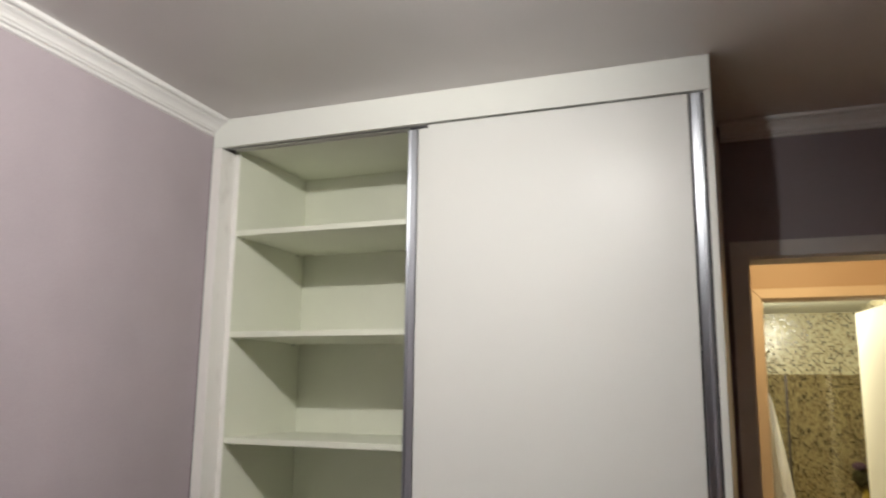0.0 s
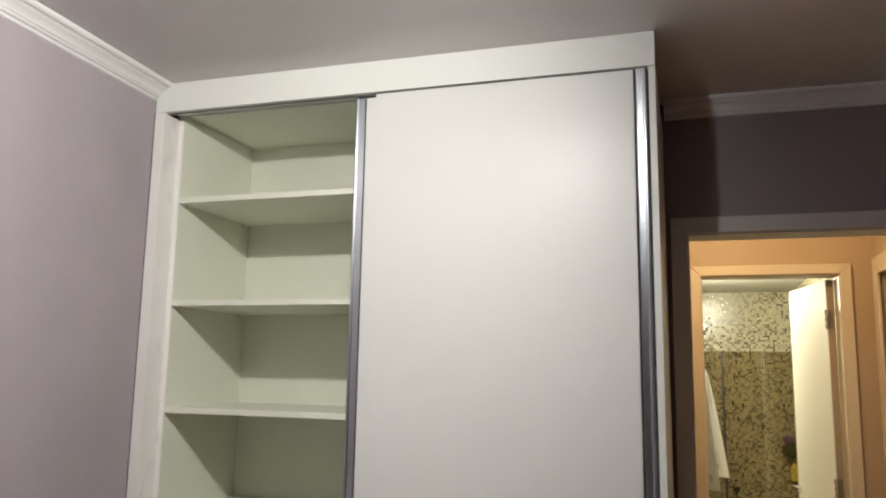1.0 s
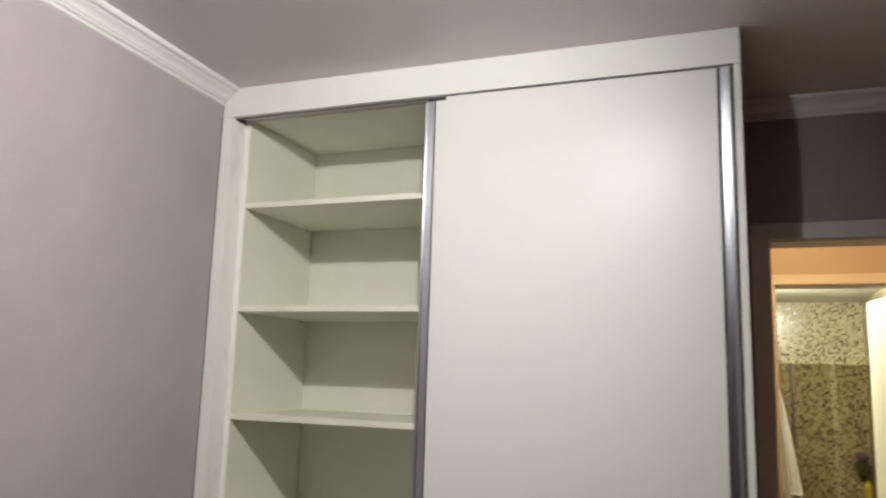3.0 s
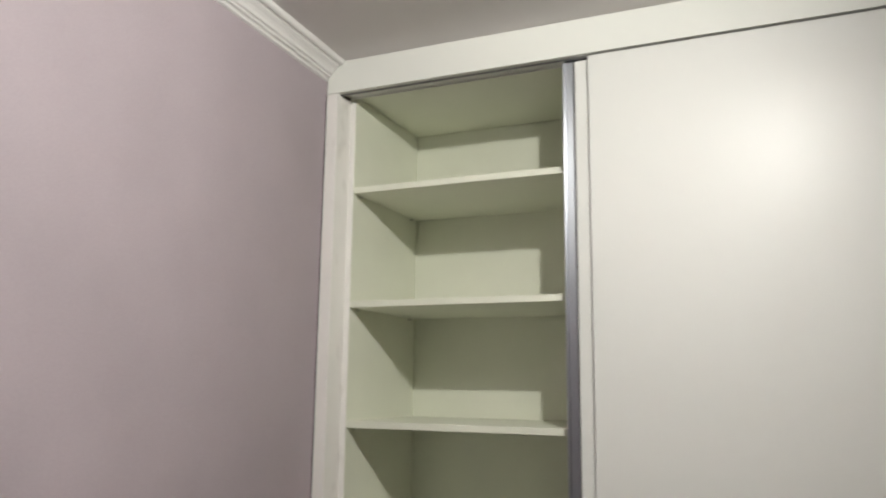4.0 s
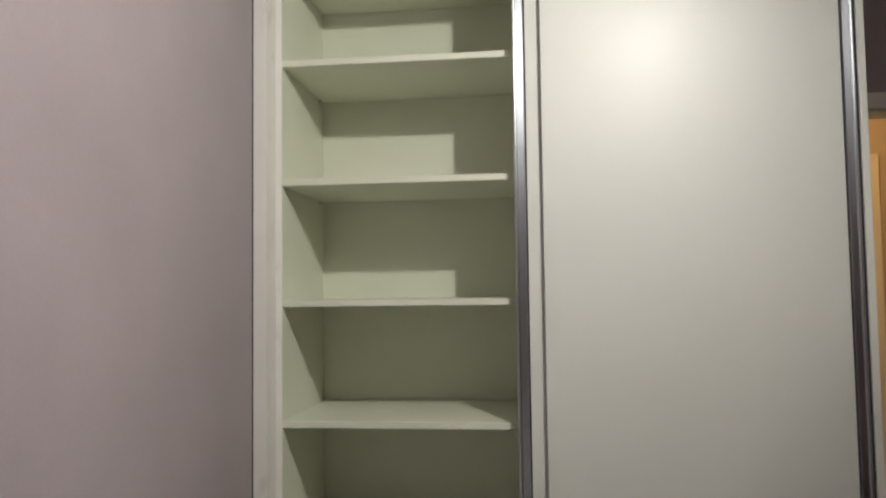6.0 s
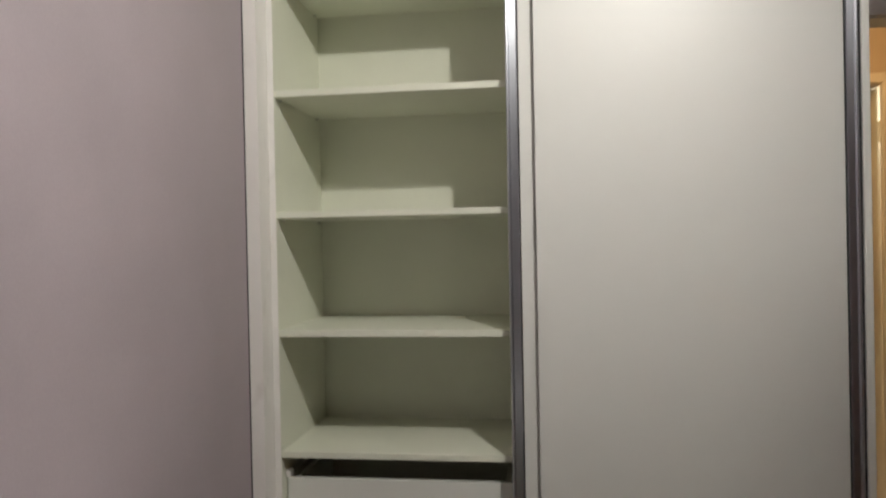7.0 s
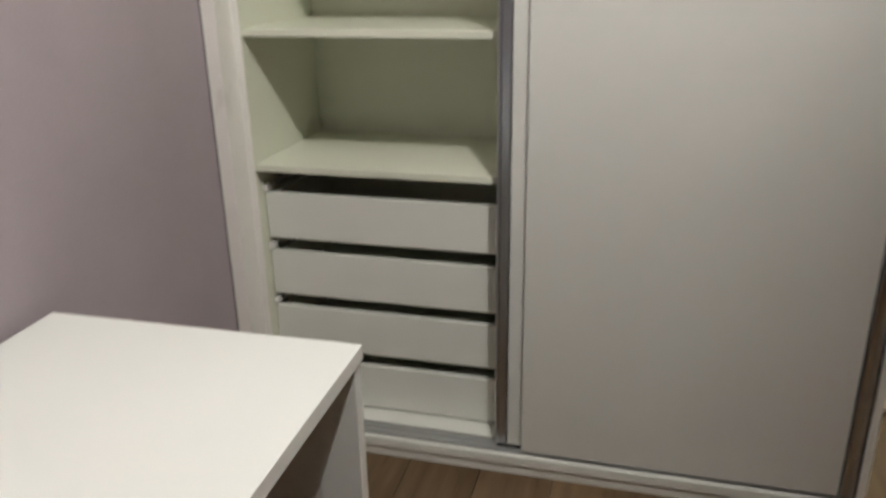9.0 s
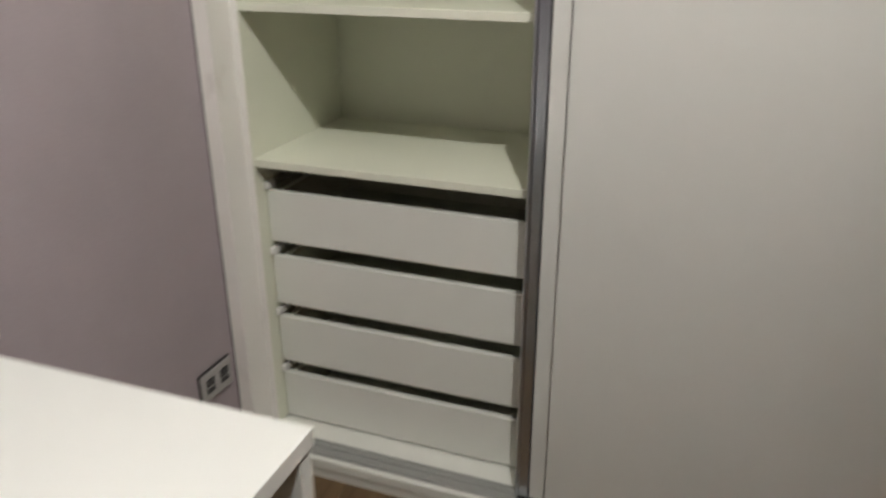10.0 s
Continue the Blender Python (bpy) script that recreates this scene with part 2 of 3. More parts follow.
SHOWERGLASS = glass("bronze_shower_glass", (0.55, 0.48, 0.35))


# ---- building helpers ----
def part(name, bm, material, parent=None, label=""):
    me = bpy.data.meshes.new(name)
    bm.normal_update()
    bm.to_mesh(me)
    bm.free()
    me.materials.append(material)
    ob = new(name, me)
    if parent:
        ob.parent = parent
    return tagged(ob, label)


def box(x0, x1, y0, y1, z0, z1, bevel=0.0, seg=2, bm=None):
    bm = bm or bmesh.new()
    r = bmesh.ops.create_cube(bm, size=1.0, matrix=Matrix.Translation(((x0 + x1) / 2, (y0 + y1) / 2, (z0 + z1) / 2)) @ Matrix.Diagonal((x1 - x0, y1 - y0, z1 - z0, 1)))
    if bevel:
        edges = list({e for v in r["verts"] for e in v.link_edges})
        bmesh.ops.bevel(bm, geom=edges, offset=bevel, segments=seg, profile=0.5, affect="EDGES")
    return bm


def tube(p0, p1, r0, r1=None, n=20, bm=None):
    bm = bm or bmesh.new()
    a, b = Vector(p0), Vector(p1)
    m = Matrix.Translation((a + b) / 2) @ (b - a).to_track_quat("Z", "Y").to_matrix().to_4x4()
    bmesh.ops.create_cone(bm, cap_ends=True, segments=n, radius1=r0, radius2=r0 if r1 is None else r1, depth=(b - a).length, matrix=m)
    return bm


def sweep(profile, path):
    """A closed profile of (out, up) drawn along a level path of (point, outward direction)."""
    bm = bmesh.new()
    rings = [[bm.verts.new((p[0] + o * d[0], p[1] + o * d[1], p[2] + u)) for o, u in profile] for p, d in path]
    n = len(profile)
    for a, b in zip(rings, rings[1:]):
        for i in range(n):
            bm.faces.new((a[i], a[(i + 1) % n], b[(i + 1) % n], b[i]))
    bm.faces.new(rings[0])
    bm.faces.new(list(reversed(rings[-1])))
    bmesh.ops.recalc_face_normals(bm, faces=bm.faces)
    return bm


def slab(corners, z0, z1):
    bm = bmesh.new()
    lo = [bm.verts.new((x, y, z0)) for x, y in corners]
    hi = [bm.verts.new((x, y, z1)) for x, y in corners]
    n = len(corners)
    bm.faces.new(hi)
    bm.faces.new(list(reversed(lo)))
    for i in range(n):
        bm.faces.new((lo[i], lo[(i + 1) % n], hi[(i + 1) % n], hi[i]))
    bmesh.ops.recalc_face_normals(bm, faces=bm.faces)
    return bm


def structure(ob, label, category):
    return tagged(ob, label, category, kind="structure")


def thing(name, label, category, at=(0, 0, 0), turn=0.0, group=""):
    ob = new(name)
    ob.matrix_world = pose(*at, 0, 0, turn)
    return tagged(ob, label, category, group)


# ---- room shell ----
H = 2.5
SLOPE = 0.05          # the side wall leans into the room towards the viewer
SOUTH, EAST, NORTH = -2.9, 3.0, 0.62


def wx(y):
    return -SLOPE * y


structure(part("wall_west", slab([(wx(SOUTH), SOUTH), (wx(0.62), 0.62), (wx(0.62) - 0.15, 0.62), (wx(SOUTH) - 0.15, SOUTH)], 0, H), LAVENDER), "smooth pale lavender painted bedroom wall", "wall")
# Out of view: south wall dark to cut bounce, east wall red to warm it.
structure(part("wall_south", box(-0.05, EAST + 0.12, SOUTH - 0.12, SOUTH, 0, H), MAUVE), "plain deep mauve wall closing the room out of view, dark to limit bounce light", "wall")
structure(part("wall_east", box(EAST, EAST + 0.12, SOUTH, NORTH, 0, H), RUSSET), "plain russet wall closing the room out of view, coloured for red bounce light", "wall")
structure(part("ceiling", box(-0.3, EAST + 0.12, SOUTH - 0.12, 1.90, H, H + 0.1), CEILING), "flat off-white painted bedroom ceiling", "ceiling")

# wall with the doorway to the hall
DX0, DX1, DZ = 1.662, 2.372, 2.040
NB = 0.74


def wall_with_opening(x0, x1, a, b, z, y0, y1):
    bm = box(x0, a - 0.03, y0, y1, 0, H)
    box(b + 0.03, x1, y0, y1, 0, H, bm=bm)
    box(a - 0.03, b + 0.03, y0, y1, z + 0.03, H, bm=bm)
    return bm


structure(part("wall_north", wall_with_opening(-0.3, EAST + 0.12, DX0, DX1, DZ, NORTH, NB), DARKLAVENDER), "darker lavender wall with a doorway to the hall", "wall")


def upright(corners, y0, y1):
    """A board cut to an outline of (x, z), with eased edges."""
    bm = bmesh.new()
    near = [bm.verts.new((x, y0, z)) for x, z in corners]
    far = [bm.verts.new((x, y1, z)) for x, z in corners]
    n = len(corners)
    bm.faces.new(near)
    bm.faces.new(list(reversed(far)))
    for k in range(n):
        bm.faces.new((near[k], near[(k + 1) % n], far[(k + 1) % n], far[k]))
    bmesh.ops.recalc_face_normals(bm, faces=bm.faces)
    bmesh.ops.bevel(bm, geom=list(bm.edges), offset=0.0025, segments=2, profile=0.5, affect="EDGES")
    return bm


def doorway(name, x0, x1, z, y0, y1, w, label, paint):
    """Jambs, stops and mitred-looking flat casings round a clear opening."""
    d = structure(new(name), label, "door frame")
    for n, b in (("jamb", box(x0 - 0.028, x0, y0 - 0.004, y1 + 0.004, 0, z, 0.002)),
                 ("jamb", box(x1, x1 + 0.028, y0 - 0.004, y1 + 0.004, 0, z, 0.002)),
                 ("head_jamb", box(x0 - 0.028, x1 + 0.028, y0 - 0.004, y1 + 0.004, z, z + 0.028, 0.002))):
        part(n, b, paint, d)
    for y, out in ((y0, -1), (y1, 1)):
        a, b = sorted((y + out * 0.0045, y + out * 0.018))
        i, o, g = 0.005, w, 0.0006        # inner and outer reveal, half of the open mitre
        part("casing", upright([(x0 - o, 0), (x0 - i, 0), (x0 - i, z + i - g), (x0 - o, z + o - g)], a, b), paint, d)
        part("casing", upright([(x1 + i, 0), (x1 + o, 0), (x1 + o, z + o - g), (x1 + i, z + i - g)], a, b), paint, d)
        part("casing", upright([(x0 - o + g, z + o), (x0 - i + g, z + i), (x1 + i - g, z + i), (x1 + o - g, z + o)], a, b), paint, d)
    return d


doorway("door_1", DX0, DX1, DZ, NORTH, NB, 0.058, "white painted door frame of an open doorway", CASING)

# crown moulding: stepped plaster cove
COVE = [(0, 0), (0.062, 0), (0.062, -0.0045), (0.0605, -0.0085), (0.0570, -0.0120), (0.0515, -0.0145),
        (0.0480, -0.0115), (0.0455, -0.0120), (0.0450, -0.0170), (0.0405, -0.0205), (0.0330, -0.0250), (0.0265, -0.0310), (0.0222, -0.0385),
        (0.0185, -0.0345), (0.0170, -0.0365), (0.0178, -0.0410), (0.0160, -0.0455), (0.0118, -0.0470), (0.0085, -0.0435), (0.0075, -0.0455), (0.0082, -0.0500), (0.0068, -0.0545), (0.0, -0.057)]
structure(part("crown_moulding_west", sweep(COVE, [((wx(SOUTH), SOUTH, H - 0.001), (1, 0)), ((wx(-0.003), -0.003, H - 0.001), (1, 0))]), CROWN), "white stepped plaster crown moulding along the ceiling", "crown moulding")
structure(part("crown_moulding_north", sweep(COVE, [((1.592, NORTH, H - 0.001), (0, -1)), ((EAST, NORTH, H - 0.001), (0, -1))]), CROWN), "white stepped plaster crown moulding along the ceiling", "crown moulding")
structure(part("crown_moulding_east", sweep(COVE, [((EAST, SOUTH, H - 0.001), (-1, 0)), ((EAST, NORTH - 0.062, H - 0.001), (-1, 0))]), CROWN), "white stepped plaster crown moulding along the ceiling", "crown moulding")

# skirting
structure(part("baseboard_west", sweep([(0, 0), (0.012, 0), (0.012, 0.055), (0.008, 0.062), (0, 0.064)], [((wx(SOUTH), SOUTH, 0.0), (1, 0)), ((wx(-0.02), -0.02, 0.0), (1, 0))]), SKIRT), "low white skirting board at the wall", "baseboard")

# ---- hall ----
BY0, BY1 = 1.76, 1.88
BX0, BX1, BZ = 1.716, 2.295, 2.032
structure(part("hall_wall_north", wall_with_opening(0.6, 3.0, BX0, BX1, BZ, BY0, BY1), PEACH), "warm cream hall wall with the bathroom doorway", "wall")
structure(part("hall_wall_west", box(0.6, 0.7, NB, BY0, 0, H), PEACH), "warm cream hall wall", "wall")
HX = 2.43
bm = box(HX, HX + 0.1, 0.74, 0.86, 0, H)
box(HX, HX + 0.1, 1.62, BY0, 0, H, bm=bm)
box(HX, HX + 0.1, 0.86, 1.62, 2.03, H, bm=bm)
structure(part("hall_wall_east", bm, PEACH), "warm cream hall wall with a closed door", "wall")
doorway("door_2", BX0, BX1, BZ, BY0, BY1, 0.05, "cream painted bathroom door frame", HALLTRIM)
d3 = structure(new("door_3"), "closed door at the end of the hall in a cream casing", "door")
part("door_leaf", box(HX + 0.03, HX + 0.065, 0.87, 1.61, 0.025, 2.02, 0.003), GREYDOOR, d3)
part("casing", box(HX - 0.016, HX - 0.002, 0.80, 0.875, 0, 2.09, 0.003), HALLTRIM, d3)
part("casing", box(HX - 0.016, HX - 0.002, 1.605, 1.68, 0, 2.09, 0.003), HALLTRIM, d3)
part("casing", box(HX - 0.016, HX - 0.002, 0.875, 1.605, 2.015, 2.09, 0.003), HALLTRIM, d3)

# ---- bathroom shell ----
TY, TX0, TX1, BH = 4.25, 1.58, 2.385, 2.201
structure(part("bath_wall_north", box(TX0 - 0.1, TX1 + 0.1, TY, TY + 0.1, 0, 2.5), MOSAIC), "bathroom wall of small beige and brown glass mosaic", "wall")
structure(part("bath_wall_west", box(TX0 - 0.1, TX0, BY1, TY, 0, 2.5), MOSAIC), "bathroom wall of small beige and brown glass mosaic", "wall")
structure(part("bath_wall_east", box(TX1, TX1 + 0.1, BY1, TY, 0, 2.5), MOSAIC), "bathroom wall of small beige and brown glass mosaic", "wall")
structure(part("bath_ceiling", box(TX0 - 0.1, TX1 + 0.1, BY1, TY + 0.1, BH, BH + 0.05), BATHCEIL), "white lowered bathroom ceiling", "ceiling")
structure(part("bath_floor", box(TX0, TX1, BY1, TY, -0.05, 0.018), STONE), "cream bathroom floor tile", "floor")

# ---- wardrobe ----

def lean(bm):
    """The far edge of the carpentry is slightly out of plumb: wider towards the floor."""
    for v in bm.verts:
        if v.co.x > 1.4:
            v.co.x += 0.0042 * (2.45 - v.co.z)
    return bm


W = 1.587
IN0, IN1 = 0.058, 0.712
BACK = 0.512
ward = thing("wardrobe", "white fitted sliding-door wardrobe, one bay standing open", "wardrobe")
part("fascia", box(0.004, W, 0.0, 0.018, 2.402, 2.4994, 0.0010), MELAMINE, ward)
part("side_panel", lean(box(W - 0.018, W, 0.0, 0.612, 0.0, 2.401, 0.001)), MELAMINE, ward)
part("side_panel", box(IN0 - 0.022, IN0, 0.0792, BACK, 0.0642, 2.416, 0.003, 3), CARCASS, ward)
part("filler_strip", box(0.0035, 0.0405, 0.0, 0.0785, 0.0585, 2.401, 0.0012), FILLERWHITE, ward, "white scribed filler strip against the wall")
part("edge_band", box(0.0408, IN0, 0.0768, 0.0790, 0.0642, 2.398, 0.0008), FILLERWHITE, ward)
# Black strip set in the joint in place of its shadow.
part("joint_shade", box(-0.0010, 0.0033, 0.0012, 0.060, 0.0, 2.40), RUBBERGAP, ward, "black strip for the shade in the open joint beside the wall")
part("partition", box(IN1, IN1 + 0.018, 0.080, BACK, 0.0642, 2.416, 0.001), CARCASS, ward)
part("back_panel", lean(box(0.03, W - 0.02, BACK, BACK + 0.006, 0.05, 2.44)), CARCASS, ward)
part("top_panel", box(0.03, W - 0.019, 0.020, BACK - 0.001, 2.417, 2.435), CARCASS, ward)
part("bottom_panel", lean(box(0.041, W - 0.019, 0.0595, BACK - 0.001, 0.044, 0.0635, 0.001)), MELAMINE, ward)
for z in (2.114, 1.775, 1.436, 1.103, 0.763):
    shelf = part("shelf", box(IN0 + 0.0005, IN1 - 0.0005, 0.080, BACK - 0.001, z, z + 0.018, 0.0012), CARCASS, ward)
    for y in (0.115, 0.46):
        part("shelf_pin", tube((IN0 + 0.0005, y, z - 0.0045), (IN0 + 0.011, y, z - 0.0045), 0.004, n=10), CHROME, shelf)
part("plinth", lean(box(0.004, W - 0.019, -0.002, 0.05, 0.0, 0.030, 0.001)), MELAMINE, ward)
part("base_rail", lean(box(0.004, W - 0.019, -0.008, 0.059, 0.0305, 0.058, 0.002)), MELAMINE, ward)
prof = [(0.010, 0.0582), (0.059, 0.0582), (0.059, 0.0632), (0.0565, 0.0632), (0.0565, 0.0600), (0.0385, 0.0600), (0.0385, 0.0632), (0.0360, 0.0632), (0.0360, 0.0600), (0.0125, 0.0600), (0.0125, 0.0632), (0.010, 0.0632)]
bm = sweep(prof, [((0.041, 0, 0), (0, 1)), ((W - 0.0195, 0, 0), (0, 1))])
btrack = part("bottom_track", lean(bm), TRACKGREY, ward, "grey aluminium floor track")
part("track_nose", lean(box(0.041, W - 0.0195, 0.0045, 0.0097, 0.0582, 0.0606, 0.0006)), CHROME, btrack, "bright front lip")
prof = [(0.0215, 2.4165), (0.0215, 2.4125), (0.0445, 2.4125), (0.0445, 2.407), (0.0475, 2.407), (0.0475, 2.4125), (0.076, 2.4125), (0.076, 2.407), (0.079, 2.407), (0.079, 2.4165)]
bm = sweep(prof, [((0.041, 0, 0), (0, 1)), ((W - 0.0195, 0, 0), (0, 1))])
track = part("top_track", bm, MELAMINE, ward, "white coated top track")
# Lip under the fascia, coloured darker for the shade there.
part("track_lip", box(0.040, W - 0.0195, 0.0186, 0.0212, 2.3985, 2.4124), ALUDARK, track, "aluminium lip with its shade in the colour")
# right bay, closed off by the doors
part("shelf", box(IN1 + 0.0185, W - 0.019, 0.080, BACK - 0.001, 1.95, 1.968), CARCASS, ward)


def stile(x0, x1, y0, y1, z0, z1, nose):
    """An aluminium edge profile: a rounded pull nose along one side (-1 or 1), a sunk satin face and a small lip."""
    w = x1 - x0
    arc = [(0.0048 - 0.0048 * math.cos(a), 0.0045 - 0.0045 * math.sin(a)) for a in (math.pi * k / 8 for k in range(9))]
    line = [(0, y1 - y0)] + arc + [(0.0098, 0.0042), (w - 0.0026, 0.0042), (w - 0.0020, 0.0022), (w - 0.0006, 0.0020), (w, 0.0026), (w, y1 - y0)]
    line = [(x0 + u if nose < 0 else x1 - u, y0 + v) for u, v in line]
    bm = bmesh.new()
    rings = [[bm.verts.new((x, y, z)) for x, y in line] for z in (z0, z1)]
    n = len(line)
    for k in range(n):
        bm.faces.new((rings[0][k], rings[0][(k + 1) % n], rings[1][(k + 1) % n], rings[1][k]))
    bm.faces.new(list(reversed(rings[0])))
    bm.faces.new(rings[1])
    bmesh.ops.recalc_face_normals(bm, faces=bm.faces)
    return bm


front = part("sliding_door", lean(box(0.783, 1.5290, 0.004, 0.018, 0.070, 2.3965, 0.001)), DOORWHITE, ward, "white satin sliding door panel")
part("stile", lean(stile(1.5352, 1.5625, 0.001, 0.030, 0.068, 2.398, 1)), ALU, front, "brushed aluminium door stile")
# Black strip for the shadow gap between panel and stile.
part("groove_shade", lean(box(1.5292, 1.5350, 0.012, 0.026, 0.068, 2.398)), RUBBERGAP, front)
part("brush_seal", lean(box(1.5627, 1.5688, 0.008, 0.028, 0.068, 2.396)), RUBBERGAP, front)
rear = part("sliding_door", box(0.7425, 1.46, 0.028, 0.046, 0.070, 2.396, 0.001), DOORWHITE, ward, "white satin sliding door pushed behind the front one")
part("stile", stile(0.709, 0.7385, 0.025, 0.056, 0.068, 2.396, -1), ALU, rear, "brushed aluminium door stile")
# The same shadow gap on the rear door, filled black.
part("groove_shade", box(0.7387, 0.7423, 0.034, 0.05, 0.068, 2.396), RUBBERGAP, rear)
part("roller_bracket", box(0.716, 0.782, 0.0235, 0.056, 2.3962, 2.4008, 0.001), RUBBERGAP, rear)
part("roller_guide", box(0.715, 0.782, 0.026, 0.058, 0.061, 0.0678, 0.001), RUBBERGAP, rear)

for zt, zb in ((0.696, 0.568), (0.530, 0.402), (0.366, 0.238), (0.202, 0.070)):
    d = part("drawer", box(IN0 + 0.003, 0.706, 0.118, 0.134, zb, zt, 0.0015), MELAMINE, ward, "white handleless drawer front")
    part("drawer_side", box(IN0 + 0.016, IN0 + 0.031, 0.1345, 0.49, zb + 0.015, zt - 0.006, 0.001), CARCASS, d)
    part("drawer_side", box(0.682, 0.697, 0.1345, 0.49, zb + 0.015, zt - 0.006, 0.001), CARCASS, d)
    part("drawer_back", box(IN0 + 0.0315, 0.6815, 0.475, 0.49, zb + 0.015, zt - 0.006, 0.001), CARCASS, d)
    part("drawer_bottom", box(IN0 + 0.0315, 0.6815, 0.1345, 0.4745, zb + 0.018, zb + 0.024), CARCASS, d)
    part("runner_cap", box(IN0 + 0.0005, IN0 + 0.0125, 0.110, 0.1495, zt + 0.003, zt + 0.021, 0.002), PLATE, d, "white runner end cap")
    part("runner", box(IN0 + 0.0005, IN0 + 0.012, 0.150, 0.47, zt + 0.004, zt + 0.022, 0.002), CHROME, d, "metal drawer runner")

# ---- desk ----
desk = thing("desk", "white laminate desk with slab legs against the wall", "desk", (0.059, -0.679, 0), 0.9)
DL, DW, DH = 1.25, 0.573, 0.709
part("desktop", box(0, DW, -DL, 0, DH - 0.027, DH, 0.0015), DESKWHITE, desk)
for y in (-0.031, -DL + 0.005):
    for x0, x1 in ((0.004, 0.079), (DW - 0.078, DW - 0.003)):
        part("leg", box(x0, x1, y, y + 0.026, 0.0, DH - 0.0275, 0.0012), DESKWHITE, desk)
part("end_panel", box(0.0795, DW - 0.0785, -0.028, -0.010, 0.0, DH - 0.0275, 0.001), DESKWHITE, desk)
part("modesty_panel", box(0.03, 0.048, -DL + 0.031, -0.031, 0.35, DH - 0.028, 0.001), DESKWHITE, desk)

grom = thing("cable_grommet", "pale round cable grommet in the desktop with a dark cable end", "cable grommet", (0.142, -0.928, DH))
bm = tube((0, 0, 0.0), (0, 0, 0.0016), 0.030, 0.029, 36)
part("cap", bm, GROMMET, grom)
part("cable_end", tube((-0.036, -0.016, 0.0), (-0.034, -0.015, 0.011), 0.0075, 0.005, 14), DARK, grom)

# ---- wall outlet ----
out = thing("wall_outlet", "white double wall outlet beside the wardrobe", "outlet", (wx(-0.088) + 0.0005, -0.088, 0.288))
part("back_frame", box(0.0, 0.006, -0.059, 0.059, -0.036, 0.039, 0.002), DARK, out, "dark edge of the wall box")
part("cover_plate", box(0.0062, 0.011, -0.056, 0.056, -0.035, 0.035, 0.004), GREYPLATE, out)
for y in (-0.026, 0.026):
    s = part("socket", box(0.0112, 0.0135, y - 0.014, y + 0.014, -0.015, 0.020, 0.002), DARK, out, "dark recessed socket insert")
    for dy in (-0.0095, 0, 0.0095):
        part("contact", tube((0.0136, y + dy, 0.0), (0.0141, y + dy, 0.0), 0.0024, n=12), CHROME, s)

# ---- lamp on the ceiling, above the viewer ----
plafon = thing("ceiling_lamp", "white ceiling lamp with a small spot and an added uplight bowl", "ceiling lamp", (LAMP[0], LAMP[1], H))
part("base_plate", box(-0.06, 0.10, -0.05, 0.09, -0.0035, -0.0005, 0.001), PLATE, plafon)
part("spot_lens", tube((0, 0, -0.0055), (0, 0, -0.0037), 0.030, 0.032, 32), GLOW, plafon, "glowing spot lens")
# Added stem and bowl: hold the uplight, block the spot towards the lower door.
gx, gy, gz = (ADDEDBOWL[k] - (LAMP[0], LAMP[1], H)[k] for k in range(3))
part("stem", tube((gx, gy, -0.0037), (gx, gy, gz + 0.030), 0.005, n=16), PLATE, plafon)
bm = bmesh.new()
rows = []
for k in range(10):
    a = math.radians(8 + 9.4 * k)
    rows.append([bm.verts.new((gx + 0.031 * math.sin(a) * math.cos(q), gy + 0.031 * math.sin(a) * math.sin(q), gz + 0.008 - 0.030 * math.cos(a))) for q in (math.tau * n / 36 for n in range(36))])
for a, b in zip(rows, rows[1:]):
    for n in range(36):
        bm.faces.new((a[n], a[(n + 1) % 36], b[(n + 1) % 36], b[n]))
bm.faces.new(list(reversed(rows[0])))
bmesh.ops.recalc_face_normals(bm, faces=bm.faces)
bmesh.ops.solidify(bm, geom=list(bm.faces), thickness=0.003)
part("bowl", bm, BOWLGLOW, plafon, "added glowing bowl for ceiling glow and shade on the door")

# ---- bathroom things ----
bd = thing("bathroom_door", "white bathroom door standing open inwards", "door", (BX1 - 0.002, BY1 + 0.004, 0), 98.8)
part("leaf", box(0.0, 0.585, 0.0, 0.035, 0.03, BZ - 0.006, 0.002), DOORLEAF, bd)
part("hinge_edge", box(-0.003, -0.0005, 0.002, 0.033, 0.032, BZ - 0.008), DOOREDGE, bd, "bare brown hinge edge")
for z in (0.25, 1.05, 1.80):
    hg = part("hinge", box(-0.0056, -0.0032, 0.012, 0.034, z, z + 0.085, 0.0008), ALUDARK, bd, "dark steel butt hinge")
    for k in range(3):
        part("knuckle", tube((-0.010, 0.040, z + 0.030 * k), (-0.010, 0.040, z + 0.030 * k + 0.0255), 0.0068, n=14), CHROME, hg)
hd = part("handle", tube((0.55, 0.0355, 1.02), (0.55, 0.075, 1.02), 0.010, n=16), CHROME, bd)
part("lever", tube((0.55, 0.072, 1.02), (0.43, 0.072, 1.02), 0.009, n=16), CHROME, hd)


